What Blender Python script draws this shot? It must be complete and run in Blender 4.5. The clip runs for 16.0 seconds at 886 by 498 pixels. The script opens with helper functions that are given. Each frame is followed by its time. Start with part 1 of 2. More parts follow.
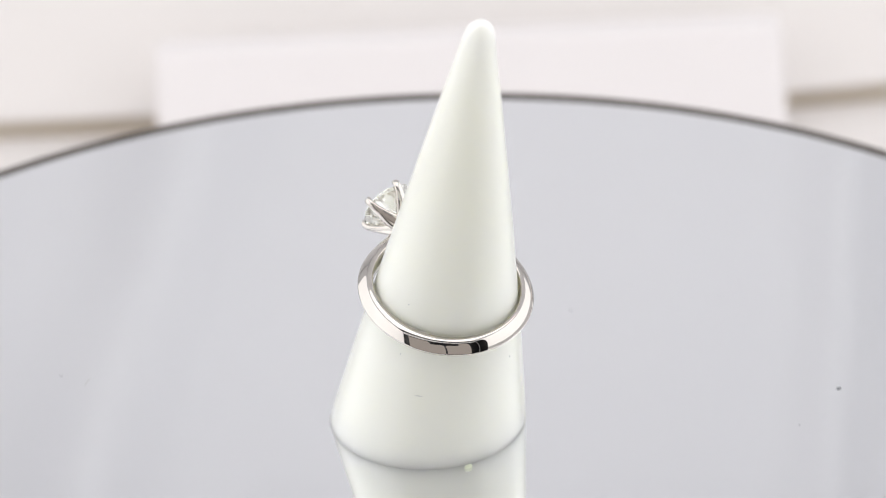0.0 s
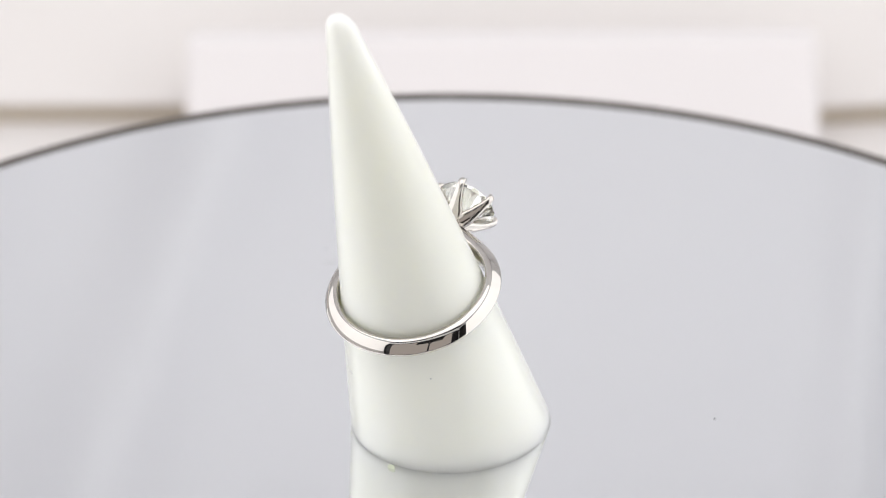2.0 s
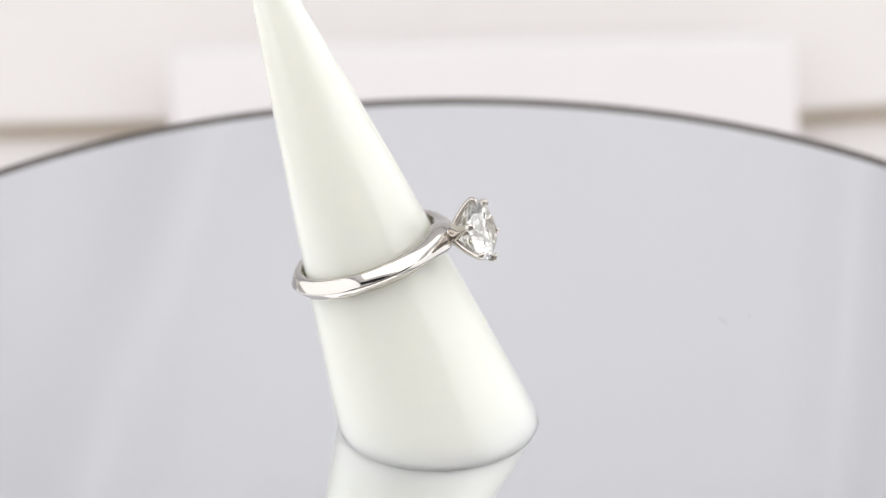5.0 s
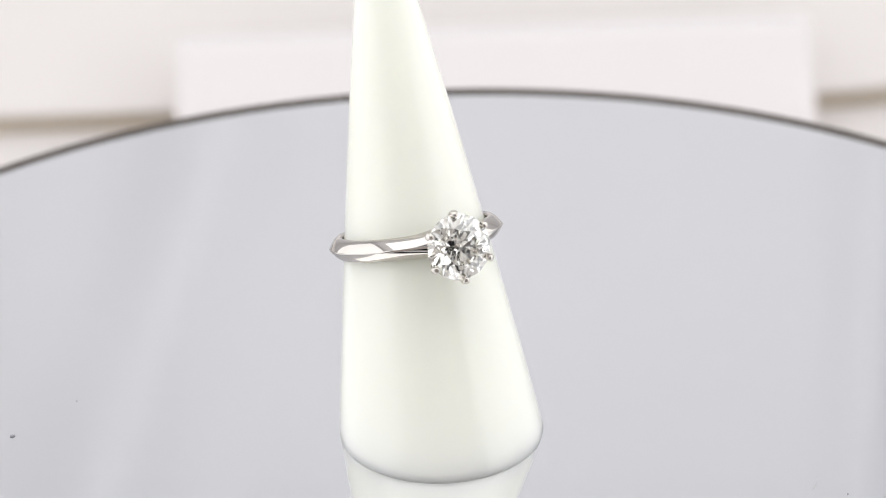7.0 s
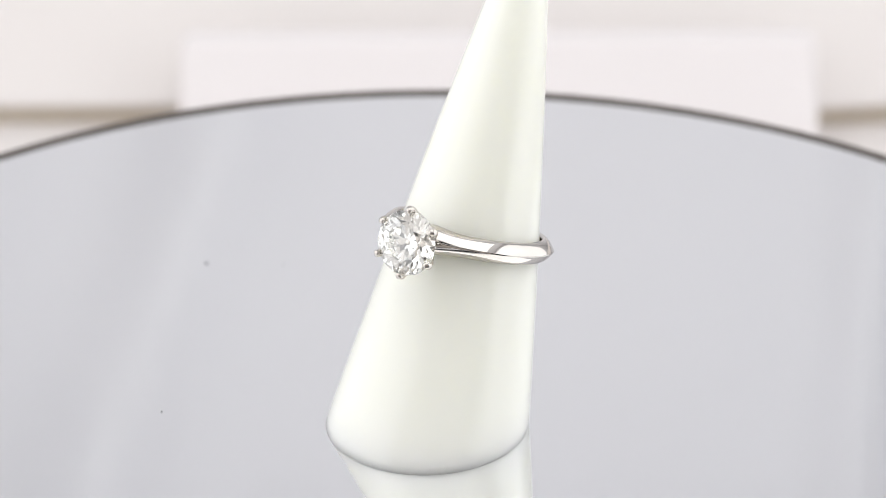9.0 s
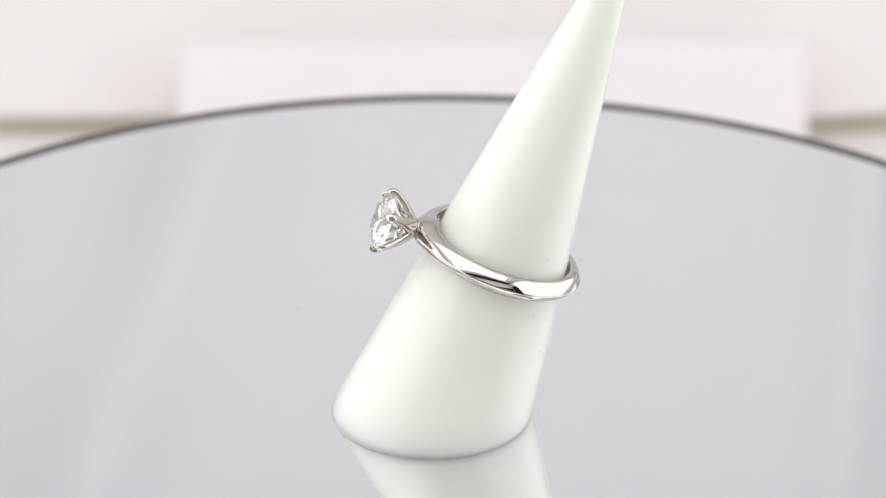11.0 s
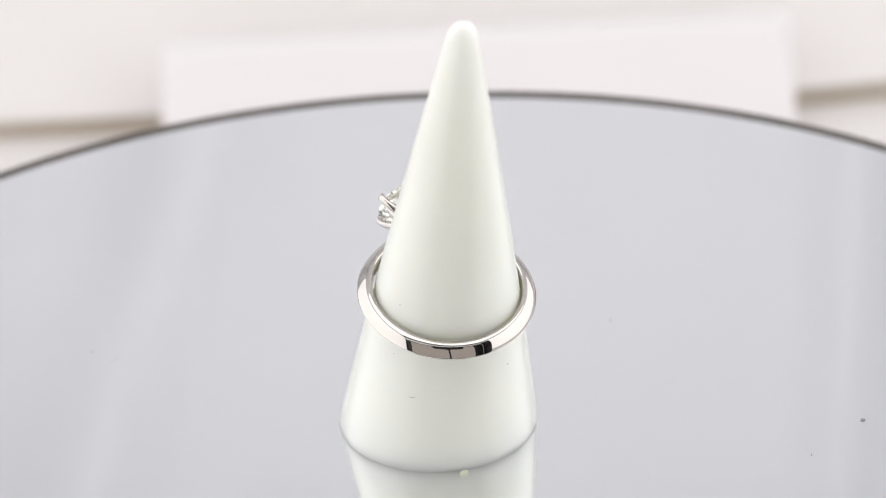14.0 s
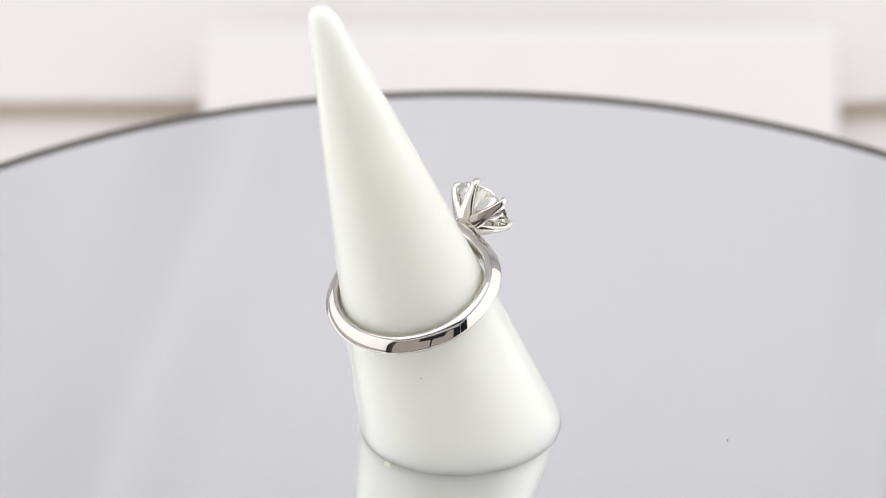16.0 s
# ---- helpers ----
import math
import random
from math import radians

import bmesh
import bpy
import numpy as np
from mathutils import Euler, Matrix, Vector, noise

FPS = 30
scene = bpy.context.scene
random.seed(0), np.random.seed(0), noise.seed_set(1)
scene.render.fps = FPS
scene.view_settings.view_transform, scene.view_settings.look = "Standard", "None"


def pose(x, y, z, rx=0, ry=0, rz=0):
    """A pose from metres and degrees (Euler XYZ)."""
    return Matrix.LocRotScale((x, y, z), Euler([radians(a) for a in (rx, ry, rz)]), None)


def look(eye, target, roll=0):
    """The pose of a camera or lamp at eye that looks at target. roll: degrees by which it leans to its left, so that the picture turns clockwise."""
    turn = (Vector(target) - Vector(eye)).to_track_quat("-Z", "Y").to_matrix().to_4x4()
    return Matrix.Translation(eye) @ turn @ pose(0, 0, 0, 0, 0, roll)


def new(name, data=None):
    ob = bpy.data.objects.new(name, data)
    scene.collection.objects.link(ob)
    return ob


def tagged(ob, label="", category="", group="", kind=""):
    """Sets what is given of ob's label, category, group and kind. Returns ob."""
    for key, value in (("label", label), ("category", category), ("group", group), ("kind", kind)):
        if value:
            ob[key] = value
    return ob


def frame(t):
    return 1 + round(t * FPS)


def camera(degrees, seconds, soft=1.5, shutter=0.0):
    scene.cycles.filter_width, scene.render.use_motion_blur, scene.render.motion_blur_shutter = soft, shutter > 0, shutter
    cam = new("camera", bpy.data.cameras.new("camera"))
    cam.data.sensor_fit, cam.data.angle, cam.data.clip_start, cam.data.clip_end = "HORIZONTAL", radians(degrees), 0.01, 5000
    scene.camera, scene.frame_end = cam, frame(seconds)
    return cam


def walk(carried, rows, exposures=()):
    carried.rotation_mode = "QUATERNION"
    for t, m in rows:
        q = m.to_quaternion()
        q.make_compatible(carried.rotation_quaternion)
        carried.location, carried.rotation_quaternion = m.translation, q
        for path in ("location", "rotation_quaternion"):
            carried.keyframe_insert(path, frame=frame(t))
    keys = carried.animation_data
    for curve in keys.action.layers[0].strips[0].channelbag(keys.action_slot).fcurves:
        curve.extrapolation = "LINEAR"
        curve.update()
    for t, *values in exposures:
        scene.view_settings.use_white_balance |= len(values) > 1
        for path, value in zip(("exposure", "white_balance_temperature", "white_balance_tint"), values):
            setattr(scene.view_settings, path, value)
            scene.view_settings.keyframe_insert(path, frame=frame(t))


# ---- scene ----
# ---- camera ----
cam = camera(19.97, 16.0, soft=0.5)
cam.data.dof.use_dof = True
cam.data.dof.focus_distance = 0.274
cam.data.dof.aperture_fstop = 25.0
PATH = [
    (0.0, pose(-0.00101, -0.25174, 0.15095, 62.906, 2.018, -1.867)),
    (0.5, pose(-0.00039, -0.25272, 0.15004, 63.129, 1.798, -1.526)),
    (1.0, pose(-0.00027, -0.25136, 0.14980, 63.075, 0.777, -0.706)),
    (1.5, pose(-0.00033, -0.25118, 0.14991, 63.067, 0.112, -0.193)),
    (2.0, pose(-0.00095, -0.24956, 0.14953, 62.993, 0.150, -0.271)),
    (2.5, pose(-0.00113, -0.25172, 0.15013, 63.054, 0.876, -0.736)),
    (3.0, pose(-0.00062, -0.25390, 0.15021, 63.221, 0.970, -0.757)),
    (3.5, pose(-0.00100, -0.25639, 0.15094, 63.318, 0.909, -0.884)),
    (4.0, pose(-0.00114, -0.25760, 0.15049, 63.489, 0.862, -0.957)),
    (6.5, pose(-0.00139, -0.24550, 0.14715, 63.092, 1.441, -1.285)),
    (7.0, pose(-0.00008, -0.24392, 0.14644, 62.973, 1.813, -1.105)),
    (7.5, pose(-0.00031, -0.24455, 0.14639, 62.985, 1.133, -0.891)),
    (8.0, pose(0.00070, -0.24239, 0.14675, 62.620, 1.212, -0.771)),
    (8.5, pose(0.00050, -0.24255, 0.14681, 62.642, 0.427, -0.404)),
    (9.0, pose(0.00045, -0.24635, 0.14600, 63.213, 0.176, -0.224)),
    (9.5, pose(-0.00011, -0.24735, 0.14601, 63.333, -0.417, -0.036)),
    (12.0, pose(-0.00215, -0.25783, 0.14853, 63.824, 0.497, -0.970)),
    (12.5, pose(-0.00191, -0.25573, 0.14917, 63.527, 0.520, -1.011)),
    (13.0, pose(-0.00116, -0.25149, 0.14898, 63.168, 1.419, -1.402)),
    (13.5, pose(-0.00120, -0.24828, 0.14869, 62.960, 2.193, -1.841)),
    (14.0, pose(-0.00149, -0.24876, 0.14952, 62.893, 2.191, -1.842)),
    (14.5, pose(-0.00079, -0.24940, 0.14992, 62.931, 0.791, -0.692)),
    (15.0, pose(0.00023, -0.24894, 0.14921, 63.043, -0.121, 0.251)),
    (15.5, pose(0.00008, -0.24664, 0.14907, 62.845, -0.346, 0.506)),
    (16.0, pose(0.00088, -0.24705, 0.14915, 62.830, 0.444, 0.213)),
]
walk(cam, PATH)
scene.cycles.max_bounces, scene.cycles.glossy_bounces, scene.cycles.transmission_bounces = 24, 16, 24

# ---- light: a white photo box, lit by panels, open to a dim room at the front ----
world = bpy.data.worlds.new("room")
scene.world = world
world.use_nodes = True
world.node_tree.nodes["Background"].inputs["Color"].default_value = (1.0, 0.925, 0.885, 1)
world.node_tree.nodes["Background"].inputs["Strength"].default_value = 0.54


def lamp(name, eye, target, sx, sy, watts, colour=(1, 1, 1)):
    data = bpy.data.lights.new(name, "AREA")
    data.shape, data.size, data.size_y, data.energy, data.color = "RECTANGLE", sx, sy, watts, colour
    ob = new(name, data)
    ob.matrix_world = look(eye, target)
    return ob


lamp("top_light", (0.0, -0.06, 0.450), (0, -0.06, 0), 0.54, 0.42, 0.96, (1.0, 0.99, 0.98))
lamp("side_light", (-0.350, -0.03, 0.20), (0, -0.03, 0.20), 0.74, 0.44, 1.015, (0.96, 0.98, 1.0))
lamp("side_light", (0.350, 0.03, 0.20), (0, 0.03, 0.20), 0.64, 0.44, 0.925, (0.96, 0.98, 1.0))


# ---- materials ----
def material(name, colour, rough=0.5, metal=0.0, spec=0.5, coat=0.0):
    m = bpy.data.materials.new(name)
    m.use_nodes = True
    b = m.node_tree.nodes["Principled BSDF"]
    b.inputs["Base Color"].default_value = (*colour, 1)
    b.inputs["Roughness"].default_value = rough
    b.inputs["Metallic"].default_value = metal
    b.inputs["Specular IOR Level"].default_value = spec
    b.inputs["Coat Weight"].default_value = coat
    return m


def vary(m, scale, amount, rough=0.0, bump=0.0, detail=6.0):
    """Mottles the colour and the roughness by noise in the object's own space."""
    nt = m.node_tree
    b = nt.nodes["Principled BSDF"]
    tc = nt.nodes.new("ShaderNodeTexCoord")
    n = nt.nodes.new("ShaderNodeTexNoise")
    n.inputs["Scale"].default_value, n.inputs["Detail"].default_value = scale, detail
    nt.links.new(tc.outputs["Object"], n.inputs["Vector"])
    ramp = nt.nodes.new("ShaderNodeMapRange")
    ramp.inputs["To Min"].default_value, ramp.inputs["To Max"].default_value = 1 - amount, 1 + amount
    nt.links.new(n.outputs["Fac"], ramp.inputs["Value"])
    mix = nt.nodes.new("ShaderNodeVectorMath")
    mix.operation = "SCALE"
    mix.inputs[0].default_value = b.inputs["Base Color"].default_value[:3]
    nt.links.new(ramp.outputs["Result"], mix.inputs["Scale"])
    nt.links.new(mix.outputs["Vector"], b.inputs["Base Color"])
    if rough:
        r2 = nt.nodes.new("ShaderNodeMapRange")
        base = b.inputs["Roughness"].default_value
        r2.inputs["From Min"].default_value, r2.inputs["From Max"].default_value = 0.3, 0.75
        r2.inputs["To Min"].default_value, r2.inputs["To Max"].default_value = base, base + rough
        nt.links.new(n.outputs["Fac"], r2.inputs["Value"])
        nt.links.new(r2.outputs["Result"], b.inputs["Roughness"])
    if bump:
        n2 = nt.nodes.new("ShaderNodeTexNoise")
        n2.inputs["Scale"].default_value, n2.inputs["Detail"].default_value = scale * 9, 4
        nt.links.new(tc.outputs["Object"], n2.inputs["Vector"])
        bp = nt.nodes.new("ShaderNodeBump")
        bp.inputs["Strength"].default_value, bp.inputs["Distance"].default_value = bump, 0.0002
        nt.links.new(n2.outputs["Fac"], bp.inputs["Height"])
        nt.links.new(bp.outputs["Normal"], b.inputs["Normal"])
    return m


CERAMIC = vary(material("white_gloss_plastic", (0.85, 0.853, 0.777), 0.19, 0, 0.6, 0.0), 60, 0.012)
bsdf = CERAMIC.node_tree.nodes["Principled BSDF"]
bsdf.inputs["Subsurface Weight"].default_value = 0.8
bsdf.inputs["Subsurface Radius"].default_value = (1.0, 1.0, 0.92)
bsdf.inputs["Subsurface Scale"].default_value = 0.005
PLATINUM = vary(material("polished_platinum", (0.565, 0.53, 0.49), 0.012, 1), 900, 0.02, 0.02)
MIRROR = vary(material("turntable_mirror", (0.86, 0.865, 0.872), 0.012, 1), 25, 0.006, 0.02)
EDGE = vary(material("dark_grey_edge", (0.115, 0.097, 0.085), 0.4), 90, 0.1)
PLASTIC = vary(material("white_plastic", (0.78, 0.78, 0.80), 0.4), 40, 0.02, 0.1)
PAPER = vary(material("warm_white_paper", (0.780, 0.738, 0.712), 0.85), 9, 0.02, 0, 0.05)
BOARD = vary(material("white_board", (0.795, 0.755, 0.747), 0.7), 14, 0.015, 0, 0.05)
CLOTH = vary(material("grey_white_cloth", (0.835, 0.832, 0.85), 0.9), 6, 0.02)
WALLS = vary(material("white_box_lining", (0.875, 0.88, 0.90), 0.8), 6, 0.02)
# brown of the shade under the backboard, put in as a colour
GAP_SHADE = vary(material("gap_shade_brown", (0.60, 0.53, 0.43), 0.9), 60, 0.06)
DARK = material("black_glass", (0.02, 0.02, 0.022), 0.2)
DUST = material("dark_dust", (0.29, 0.29, 0.31), 0.8)
GREENISH = material("moulding_flash", (0.68, 0.72, 0.55), 0.4)
SCRATCH = material("grey_scratch", (0.55, 0.55, 0.54), 0.6)

DIAMOND = bpy.data.materials.new("diamond")
DIAMOND.use_nodes = True
_nt = DIAMOND.node_tree
_nt.nodes.remove(_nt.nodes["Principled BSDF"])
_g = _nt.nodes.new("ShaderNodeBsdfGlass")
_g.inputs["IOR"].default_value, _g.inputs["Roughness"].default_value = 2.417, 0.0
_g.inputs["Color"].default_value = (1.0, 1.0, 0.99, 1)
_nt.links.new(_g.outputs["BSDF"], _nt.nodes["Material Output"].inputs["Surface"])


# ---- mesh helpers ----
def part(name, bm, mat, parent=None, label="", smooth=False, crease=180):
    bmesh.ops.recalc_face_normals(bm, faces=bm.faces)
    for e in bm.edges:
        if crease < 180 and e.calc_face_angle(0.0) > radians(crease):
            e.smooth = False
    me = bpy.data.meshes.new(name)
    bm.to_mesh(me)
    bm.free()
    me.materials.append(mat)
    if smooth:
        me.polygons.foreach_set("use_smooth", [True] * len(me.polygons))
    ob = new(name, me)
    ob.parent = parent
    if label:
        tagged(ob, label)
    return ob


def loft(rings, closed=True, cap=True):
    """A skin over rows of points; closed joins each row's ends."""
    bm = bmesh.new()
    rows = [[bm.verts.new(p) for p in r] for r in rings]
    n = len(rows[0])
    for a, b in zip(rows, rows[1:]):
        for i in range(n if closed else n - 1):
            bm.faces.new((a[i], a[(i + 1) % n], b[(i + 1) % n], b[i]))
    if cap:
        bm.faces.new(rows[0])
        bm.faces.new(rows[-1])
    return bm


def circle(r, z, n=96):
    return [(r * math.cos(2 * math.pi * k / n), r * math.sin(2 * math.pi * k / n), z) for k in range(n)]


def box(x0, y0, z0, x1, y1, z1, bevel=0.0):
    bm = bmesh.new()
    bmesh.ops.create_cube(bm, size=1.0)
    for v in bm.verts:
        v.co = ((x0 + x1) / 2 + v.co.x * (x1 - x0), (y0 + y1) / 2 + v.co.y * (y1 - y0), (z0 + z1) / 2 + v.co.z * (z1 - z0))
    if bevel:
        bmesh.ops.bevel(bm, geom=bm.edges[:], offset=bevel, segments=3, affect="EDGES", profile=0.5)
    return bm


# ---- the photo box ----
TABLE = -0.084


def photo_box():
    floor = part("floor", box(-0.36, -0.42, TABLE - 0.01, 0.36, 0.56, TABLE), PAPER)
    tagged(floor, "warm white paper floor of a photo box", "floor", kind="structure")
    for name, b in (("wall_west", (-0.37, -0.42, TABLE, -0.36, 0.56, 0.46)), ("wall_east", (0.36, -0.42, TABLE, 0.37, 0.56, 0.46)),
                    ("wall_north", (-0.36, 0.55, TABLE, 0.36, 0.56, 0.46))):
        tagged(part(name, box(*b), WALLS), "plain white lining of the photo box", "wall", kind="structure")
    # unseen upper front panel, added to bounce light onto cone and diamond
    tagged(part("wall_south", box(-0.36, -0.42, 0.320, 0.36, -0.41, 0.46), WALLS), "unseen white front panel, added to bounce light, open below", "wall", kind="structure")
    tagged(part("ceiling", box(-0.37, -0.42, 0.46, 0.37, 0.56, 0.47), WALLS), "plain white lid of the photo box", "ceiling", kind="structure")


def reflected_bars():
    """Unseen black bars near the box's open front, added to darken the ring's reflections."""
    for b in ((0.352, -0.404, TABLE + 0.001, 0.3595, -0.300, 0.36),
              (-0.355, -0.409, 0.448, 0.355, -0.330, 0.4595),
              (-0.36, -0.425, TABLE, -0.290, -0.4205, 0.32),
              (0.262, -0.425, TABLE, 0.36, -0.4205, 0.32),
              (-0.36, -0.432, 0.300, 0.36, -0.4255, 0.335),
              (-0.290, -0.425, TABLE, 0.262, -0.400, TABLE + 0.012)):
        tagged(part("trim", box(*b, 0.001), DARK), "unseen black bars near the open front, added for dark reflections in the ring", "trim", kind="structure")


def backboard(gap):
    """A low white board behind the turntable; its lower edge stands a little off the floor and it turns back on one side."""
    xs = (-0.355, -0.26, 0.0, 0.079, 0.086, 0.26, 0.355)

    def foot(x):
        return 0.2700 - 0.0039 * min(1.0, max(0.0, x / 0.078)) + 0.12 * max(0.0, x - 0.081)

    def skin(levels, thick):
        rows = []
        for z, y, d in levels:
            rows.append([(x, foot(x) + y + d, z) for x in xs] + [(x, foot(x) + y + thick - d, z) for x in xs[::-1]])
        return loft(rows)

    low = TABLE + gap
    board = part("backboard", skin([(z, 0.9 * (z - low), d) for z, d in ((low, 0.0005), (low + 0.001, 0.0), (TABLE + 0.026, 0.0), (-0.0315, 0.0), (-0.0302, 0.0008))], 0.0078), PAPER)
    # added strip whose brown stands in for the shade in the gap
    part("gap_shade_strip", skin([(TABLE, 0.0034, 0.0), (low - 0.0002, 0.0034, 0.0)], 0.0013), GAP_SHADE, board, "brown strip standing in for the shade in the gap")
    return board


def cloth():
    """White cloth lining over the back of the box, hanging in soft slanting folds."""
    nx, nz = 150, 50
    rows = []
    for j in range(nz + 1):
        z = TABLE + (0.458 - TABLE) * j / nz
        f, b = [], []
        for i in range(nx + 1):
            x = -0.358 + 0.716 * i / nx
            xs = -0.074 - 0.38 * (z - 0.205)
            y = 0.535 - 0.0160 * math.exp(-(((x - xs) / 0.020) ** 2)) - 0.0125 * math.exp(-(((x - 0.150) / 0.012) ** 2))
            y += 0.0022 * math.sin(x * 31 + z * 8) + 0.0012 * math.sin(x * 83 - z * 15 + 1.0)
            f.append((x, y, z))
            b.append((x, y + 0.001, z))
        rows.append(f + b[::-1])
    return part("backdrop", loft(rows), CLOTH, smooth=True)


photo_box()
reflected_bars()
tagged(cloth(), "white cloth backdrop hanging in soft folds", "backdrop", kind="structure")
tagged(backboard(0.0052), "low warm white board raised just above the floor", "board")
bm = box(-0.0553, 0.2440, TABLE, 0.0832, 0.2680, -0.0590)
for v in bm.verts:
    if v.co.z > TABLE + 0.005 and v.co.y < 0.25:
        v.co.y += 0.0175
bmesh.ops.bevel(bm, geom=bm.edges[:], offset=0.0024, segments=5, affect="EDGES", profile=0.5)
block = part("display_block", bm, BOARD)
tagged(block, "low white block with a sloping face behind the turntable", "block")



def smartphone():
    """The black telephone that films, an unseen slab with rounded edges behind the eye, put in for dark reflections;
    its stand is added to carry it.
    """
    t = tagged(new("smartphone"), "unseen black smartphone, dark in the ring's reflections, clamped in an added stand", "smartphone")
    part("body", box(-0.078, -0.004, -0.037, 0.078, 0.004, 0.037, 0.003), DARK, t)
    t.matrix_basis = pose(0.03, -0.277, 0.158, -27, 0, 0)
    # added stand, there only to hold the unseen phone up
    u = tagged(new("phone_stand"), "unseen black phone stand with a round foot and a pole, added to carry the phone", "stand")
    part("foot", loft([circle(0.045, 0, 48), circle(0.045, 0.006, 48), circle(0.043, 0.008, 48)]), DARK, u)
    part("pole", loft([circle(0.005, 0.008, 24), circle(0.005, 0.212, 24)]), DARK, u)
    part("clamp", box(-0.012, -0.010, 0.200, 0.012, 0.006, 0.220, 0.002), DARK, u)
    u.matrix_basis = pose(0.03, -0.300, TABLE)


smartphone()

# ---- the turntable and what turns with it ----
SPEED = math.degrees(0.4591)


def turning(thing, base):
    rows = [(k * 0.5, pose(0, 0, 0, 0, 0, -SPEED * k * 0.5) @ base) for k in range(33)]
    walk(thing, rows)


DISC_R = 0.0938


def crumb(sx, sy):
    """A flat uneven grain of dust."""
    bm = bmesh.new()
    bmesh.ops.create_icosphere(bm, subdivisions=2, radius=1.0)
    for v in bm.verts:
        k = 1 + 0.35 * noise.noise(v.co * 1.7 + Vector((sx * 9000, sy * 7000, 0)))
        v.co = Vector((v.co.x * sx * k, v.co.y * sy * k, (v.co.z + 1) * 0.00006))
    return bm


def hair(points, r):
    """A thin bent fibre lying on the plate."""
    rows = []
    for i, (x, y) in enumerate(points):
        x0, y0 = points[max(0, i - 1)]
        x1, y1 = points[min(len(points) - 1, i + 1)]
        d = Vector((x1 - x0, y1 - y0, 0)).normalized()
        side = Vector((-d.y, d.x, 0))
        k = 0.4 if i in (0, len(points) - 1) else 1.0
        rows.append([Vector((x, y, r + 0.00001)) + side * (r * k * math.cos(q * math.pi / 3)) + Vector((0, 0, r * k * math.sin(q * math.pi / 3))) for q in range(6)])
    return loft(rows)


def turntable():
    t = tagged(new("turntable"), "round mirrored turntable with a thin dark edge, on white paper", "turntable")
    part("mirror_plate", loft([circle(DISC_R - 0.0005, -0.004, 160), circle(DISC_R - 0.0005, 0.0, 160)]), MIRROR, t, "silvered mirror plate")
    r = DISC_R
    part("edge_band", loft([circle(r - 0.0005, -0.005, 160), circle(r + 0.0004, -0.005, 160), circle(r + 0.0004, 0.0002, 160), circle(r + 0.0001, 0.0005, 160),
                            circle(r - 0.0005, 0.0004, 160), circle(r - 0.0005, -0.005, 160)], cap=False), EDGE, t, "thin dark grey edge band")
    for x, y, sx, sy, turn in ((0.0486, 0.0028, 0.00030, 0.00024, 20), (0.0187, 0.0250, 0.00011, 0.00009, 60), (-0.0440, 0.0145, 0.00008, 0.00006, 10),
                               (0.0427, -0.0050, 0.00007, 0.00007, 0)):
        o = part("speck", crumb(sx, sy), DUST, t)
        o.matrix_basis = pose(x, y, 0.00002, 0, 0, turn)
    part("fibre", hair(((-0.04032, 0.01375), (-0.04055, 0.01322), (-0.04078, 0.01252), (-0.04104, 0.01173)), 0.000028), SCRATCH, t)
    part("drum", loft([circle(0.070, TABLE, 96), circle(0.072, TABLE + 0.002, 96), circle(0.076, -0.0052, 96)]), PLASTIC, t, "white plastic drum")
    return t


LEAN = Vector((0.00790, -0.02103, 0.06398))
FOOT = Vector((0.00013, 0.00086, 0.0))


def cone_point(s, a, grow=0.0):
    """On the cone's skin, s of the way from foot to point, at the angle a."""
    az = math.radians(-70.45)
    r = (1 - s) + 0.0
    bulge = 0.00030 * math.sin(math.pi * min(1, s / 0.9)) + grow
    u = (0.01175 * r + bulge) * math.cos(a)
    v = (0.01142 * r + bulge) * math.sin(a)
    c = FOOT.lerp(LEAN, s)
    return (c.x + u * math.cos(az) - v * math.sin(az) - FOOT.x, c.y + u * math.sin(az) + v * math.cos(az) - FOOT.y, c.z)


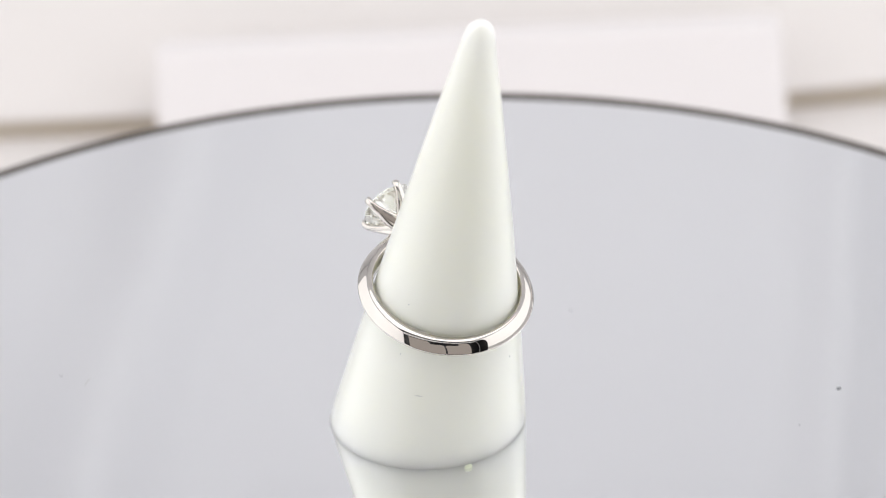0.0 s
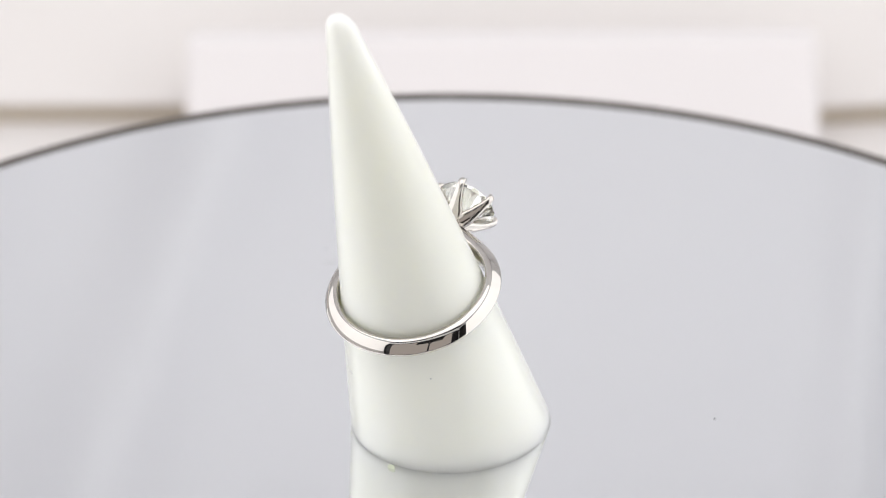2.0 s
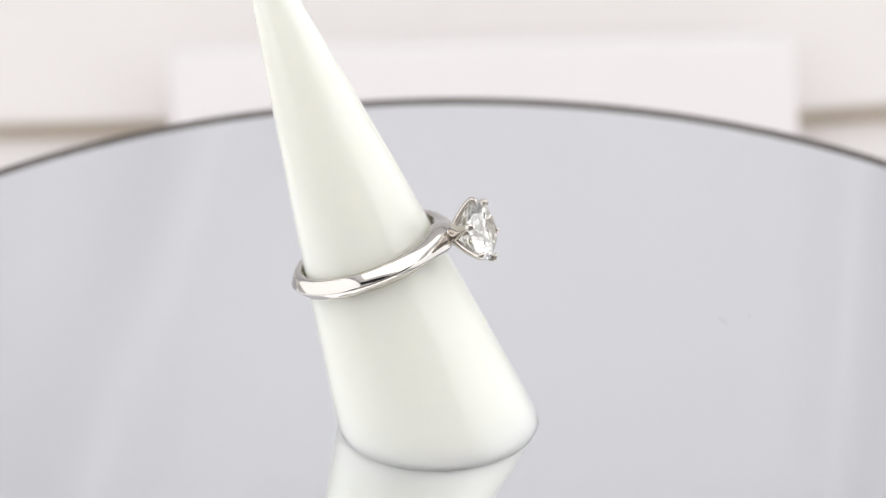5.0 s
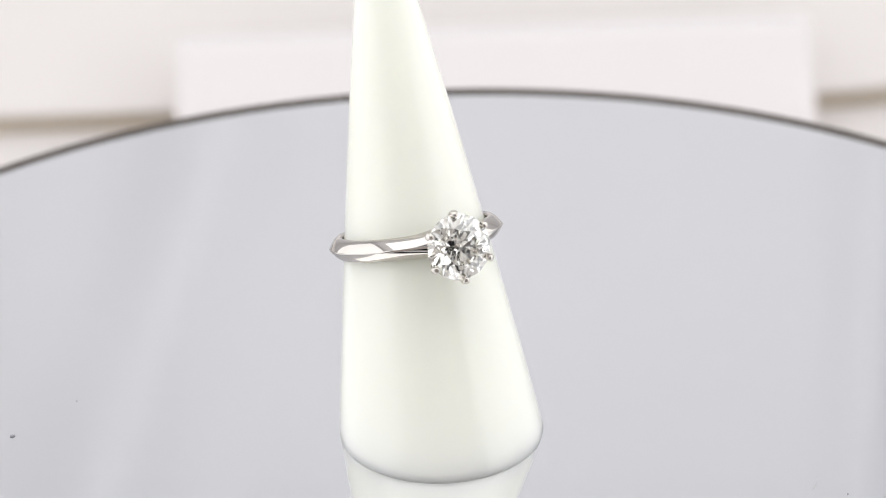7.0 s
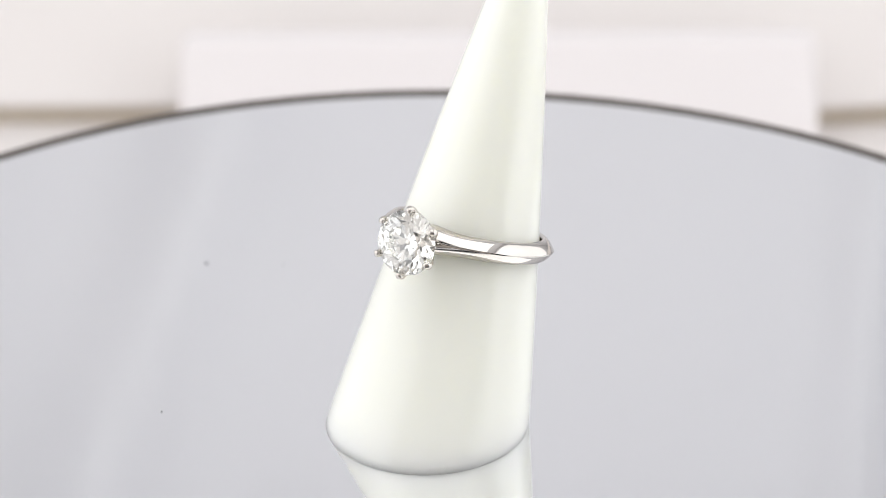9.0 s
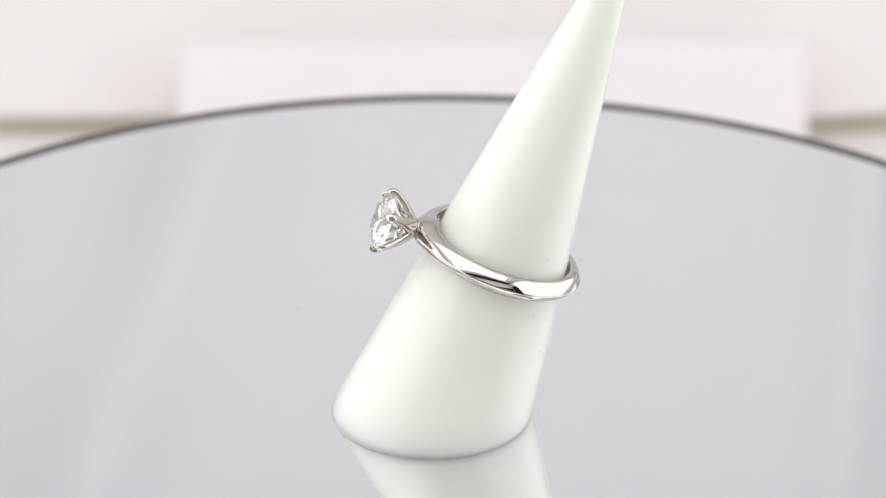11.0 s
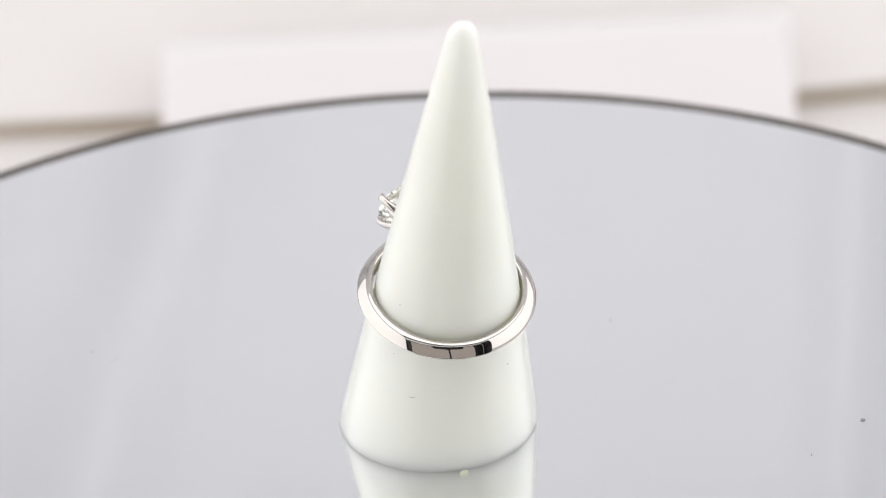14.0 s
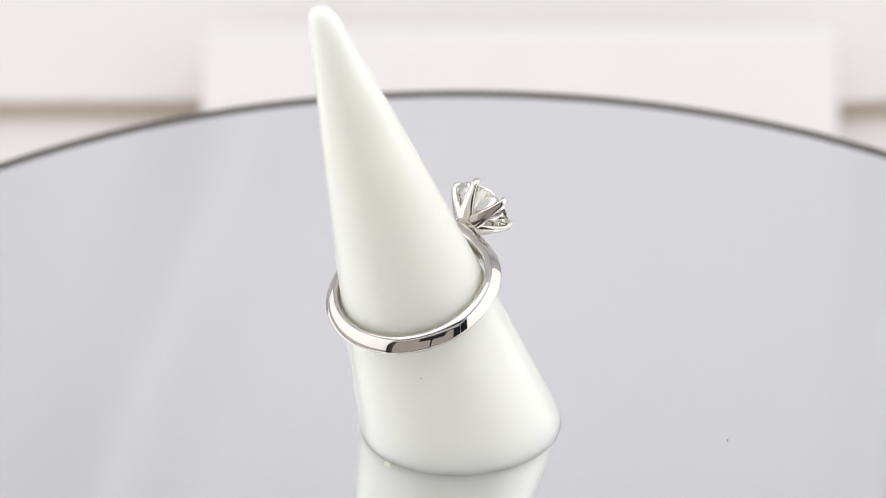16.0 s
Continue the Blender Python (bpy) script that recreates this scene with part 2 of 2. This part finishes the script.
def ring_cone():
    n = 128
    t = tagged(new("ring_cone"), "leaning glossy white cone holding a ring, on a mirror", "ring holder")
    steps = [(0.0, -0.00003), (0.0006, -0.00001), (0.012, 0.0)] + [(0.012 + 0.846 * k / 40, 0.0) for k in range(1, 41)]
    rows = [[cone_point(s, 2 * math.pi * k / n, g) for k in range(n)] for s, g in steps]
    s0 = 0.858
    for k in range(1, 11):
        q = k / 10 * math.pi / 2
        s = s0 + 0.034 * math.sin(q)
        shrink = math.cos(q) ** 0.7
        c = FOOT.lerp(LEAN, s) - FOOT
        ring = []
        for i in range(n):
            p = Vector(cone_point(s0 + 0.6 * (s - s0), 2 * math.pi * i / n)) 
            c2 = FOOT.lerp(LEAN, s0 + 0.6 * (s - s0)) - FOOT
            ring.append(c + (p - c2) * max(shrink, 0.02))
        rows.append(ring)
    part("body", loft(rows), CERAMIC, t, smooth=True)
    o = part("moulding_nub", crumb(0.0005, 0.00038), GREENISH, t, "small pale moulding nub at the foot")
    o.matrix_basis = pose(0.00423, -0.01170, 0.0001, 80, 0, 20)
    for (x, y, z), (i, j, k), sx, sy in (((0.00930, -0.00998, 0.01320), (0.817, -0.563, -0.123), 0.00012, 0.00009), ((-0.00272, -0.01303, 0.01586), (-0.548, -0.835, -0.049), 0.00010, 0.00007),
                                         ((-0.00093, -0.01326, 0.01058), (-0.232, -0.963, -0.134), 0.00045, 0.00004), ((-0.00157, -0.01416, 0.02253), (-0.588, -0.808, -0.03), 0.00010, 0.00007)):
        o = part("speck", crumb(sx, sy), SCRATCH, t)
        nrm = Vector((i, j, k))
        o.matrix_basis = Matrix.Translation(Vector((x, y, z)) - nrm * 0.00004) @ nrm.to_track_quat("Z", "Y").to_matrix().to_4x4()
    return t


def torus_band():
    """The shank: a flat inside, sloping flanks and a knife edge outside; it narrows and rises towards the head."""
    rows = []
    n = 180
    for k in range(n):
        a = 2 * math.pi * k / n
        near = max(0.0, math.cos(a))
        off = math.atan2(math.sin(a), math.cos(a))
        sh = math.exp(-((off / 0.42) ** 2))
        ri = 0.00816 - 0.00032 * near ** 5
        ro = 0.00980 + 0.00055 * math.exp(-((off / 0.26) ** 2))
        w = 0.00123 + 0.00040 * math.exp(-((off / 0.24) ** 2))
        rim = ri + 0.00042
        half = [(ri, 0.78), (ri + 0.00005, 0.93), (ri + 0.00016, 1.0), (rim, 1.0)]
        half += [(rim + (ro - rim) * u, 1.0 - u ** 1.75) for u in (0.16, 0.34, 0.52, 0.70, 0.85, 0.95)]
        wide = [(ri, 0.78), (ri + 0.00005, 0.93), (ri + 0.00016, 1.0), (rim, 1.0)]
        wide += [(rim + (ro - rim) * u, (1.0 - u ** 3.2) ** 0.7) for u in (0.22, 0.44, 0.64, 0.80, 0.91, 0.98)]
        half = [(p[0] * (1 - sh) + q[0] * sh, p[1] * (1 - sh) + q[1] * sh) for p, q in zip(half, wide)]
        sec = [(p, -w * q) for p, q in half] + [(ro, 0.0)] + [(p, w * q) for p, q in half[::-1]]
        rows.append([(r * math.cos(a), r * math.sin(a), z) for r, z in sec])
    rows.append(rows[0])
    bm = loft(rows, cap=False)
    bmesh.ops.remove_doubles(bm, verts=bm.verts[:], dist=1e-7)
    return bm


GIRDLE = 0.01330


def diamond_mesh():
    """A round brilliant: table, stars, kites and girdle facets above; mains and halves below. Axis along x, girdle at GIRDLE."""
    rg, rt, hc, hp, rs, rp, gt = 3.58, 2.00, 1.10, 3.06, 2.84, 0.84, 0.06
    c = math.cos(math.pi / 8)
    zs = hc * (rg - rs * c) / (rg - rt)
    zp = -hp * (1 - rp * c / rg)
    bm = bmesh.new()

    def vert(r, a, h):
        return bm.verts.new((GIRDLE + h * 0.001, r * 0.001 * math.cos(a), r * 0.001 * math.sin(a)))

    e = math.pi / 4
    off = 0.13
    T = [vert(rt, k * e + off, hc + gt) for k in range(8)]
    S = [vert(rs, (k + 0.5) * e + off, zs + gt) for k in range(8)]
    GU = [vert(rg, k * e / 2 + off, gt) for k in range(16)]
    GL = [vert(rg, k * e / 2 + off, -gt) for k in range(16)]
    P = [vert(rp, (k + 0.5) * e + off, zp - gt) for k in range(8)]
    C = vert(0, 0, -hp - gt)
    bm.faces.new(T)
    for k in range(8):
        k1 = (k + 1) % 8
        bm.faces.new((T[k], S[k], T[k1]))
        bm.faces.new((T[k], S[k - 1], GU[2 * k], S[k]))
        bm.faces.new((S[k], GU[2 * k], GU[2 * k + 1]))
        bm.faces.new((S[k], GU[2 * k + 1], GU[(2 * k + 2) % 16]))
        bm.faces.new((C, P[k - 1], GL[2 * k], P[k]))
        bm.faces.new((P[k], GL[2 * k], GL[2 * k + 1]))
        bm.faces.new((P[k], GL[2 * k + 1], GL[(2 * k + 2) % 16]))
    for k in range(16):
        bm.faces.new((GU[k], GU[(k + 1) % 16], GL[(k + 1) % 16], GL[k]))
    return bm


def prong_mesh(a):
    """One claw: wide at the crown's foot, tapering outwards, bent in over the stone's edge."""
    path = [(-3.30, 0.70, 0.86, 0.42), (-2.95, 0.98, 0.90, 0.42), (-2.4, 1.62, 0.92, 0.40), (-1.6, 2.45, 0.64, 0.37), (-0.8, 3.14, 0.48, 0.34), (-0.2, 3.58, 0.43, 0.32),
            (0.12, 3.74, 0.41, 0.31), (0.40, 3.71, 0.40, 0.30), (0.60, 3.54, 0.36, 0.27), (0.69, 3.36, 0.24, 0.18), (0.71, 3.26, 0.07, 0.05)]
    rows = []
    for i, (h, r, w, th) in enumerate(path):
        h0, r0 = path[max(0, i - 1)][:2]
        h1, r1 = path[min(len(path) - 1, i + 1)][:2]
        L = math.hypot(h1 - h0, r1 - r0)
        nh, nr = -(r1 - r0) / L, (h1 - h0) / L
        ring = []
        for k in range(14):
            q = 2 * math.pi * k / 14
            cq, sq = math.cos(q), math.sin(q)
            cq, sq = math.copysign(abs(cq) ** 0.75, cq), math.copysign(abs(sq) ** 0.75, sq)
            hh, rr, ww = h + nh * th * cq, r + nr * th * cq, w * sq
            y = rr * math.cos(a) - ww * math.sin(a)
            z = rr * math.sin(a) + ww * math.cos(a)
            ring.append((GIRDLE + hh * 0.001, y * 0.001, z * 0.001))
        rows.append(ring)
    return loft(rows)


def cup_mesh():
    rows = []
    for x, r in ((0.0088, 1.05), (0.0092, 1.12), (0.00985, 1.02), (0.0101, 0.92), (0.01033, 1.0), (0.01045, 0.95)):
        rows.append([(x, r * 0.001 * math.cos(2 * math.pi * k / 24), r * 0.001 * math.sin(2 * math.pi * k / 24)) for k in range(24)])
    return loft(rows)


def solitaire():
    t = tagged(new("ring"), "polished white metal solitaire ring with a round diamond, on the cone", "ring")
    part("band", torus_band(), PLATINUM, t, "knife-edge polished white metal band", smooth=True)
    tilt = pose(0.00035, 0, 0, 0, HEAD_TILT, 0)
    for k in range(4):
        o = part("engraved_mark", box(-0.00010, -0.00003, -0.00002, 0.00010, 0.00003, 0.00002), DUST, t)
        o.matrix_basis = pose(0, 0, 0, 0, 0, 88 + 2.3 * k) @ pose(0.00843 + 0.00004 * (k % 2), 0, 0.001232)
    for k in range(6):
        o = part("prong", prong_mesh(math.pi / 2 + k * math.pi / 3 + 0.03), PLATINUM, t, smooth=True)
        o.matrix_basis = tilt
    o = part("shoulder", box(0.0086, -0.00150, -0.00108, 0.01000, 0.00150, 0.00108, 0.00040), PLATINUM, t)
    o.matrix_basis = pose(0, 0, 0, 0, HEAD_TILT * 0.4, 0)
    o = part("setting_cup", cup_mesh(), PLATINUM, t, smooth=True)
    o.matrix_basis = tilt
    o = part("diamond", diamond_mesh(), DIAMOND, t, "round brilliant-cut clear diamond")
    o.matrix_basis = tilt
    return t


HEAD_TILT = 0.3
RING_TILT, RING_AZ = 19.8, -64.85
RING_AT = Vector((0.00272, -0.00640, 0.02047))


def ring_base():
    n = Vector((math.sin(radians(RING_TILT)) * math.cos(radians(RING_AZ)), math.sin(radians(RING_TILT)) * math.sin(radians(RING_AZ)), math.cos(radians(RING_TILT))))
    u = Vector((-math.cos(radians(RING_AZ)), -math.sin(radians(RING_AZ)), 0))
    u = (u - n * u.dot(n)).normalized()
    n = (n + n.cross(u) * 0.011).normalized()
    v = n.cross(u)
    m = Matrix((u, v, n)).transposed().to_4x4()
    return Matrix.Translation(RING_AT) @ m


table_thing = turntable()
cone_thing = ring_cone()
ring_thing = solitaire()


# ---- what turns ----
def motions():
    turning(table_thing, Matrix.Identity(4))
    turning(cone_thing, Matrix.Translation(FOOT))
    turning(ring_thing, ring_base())


motions()
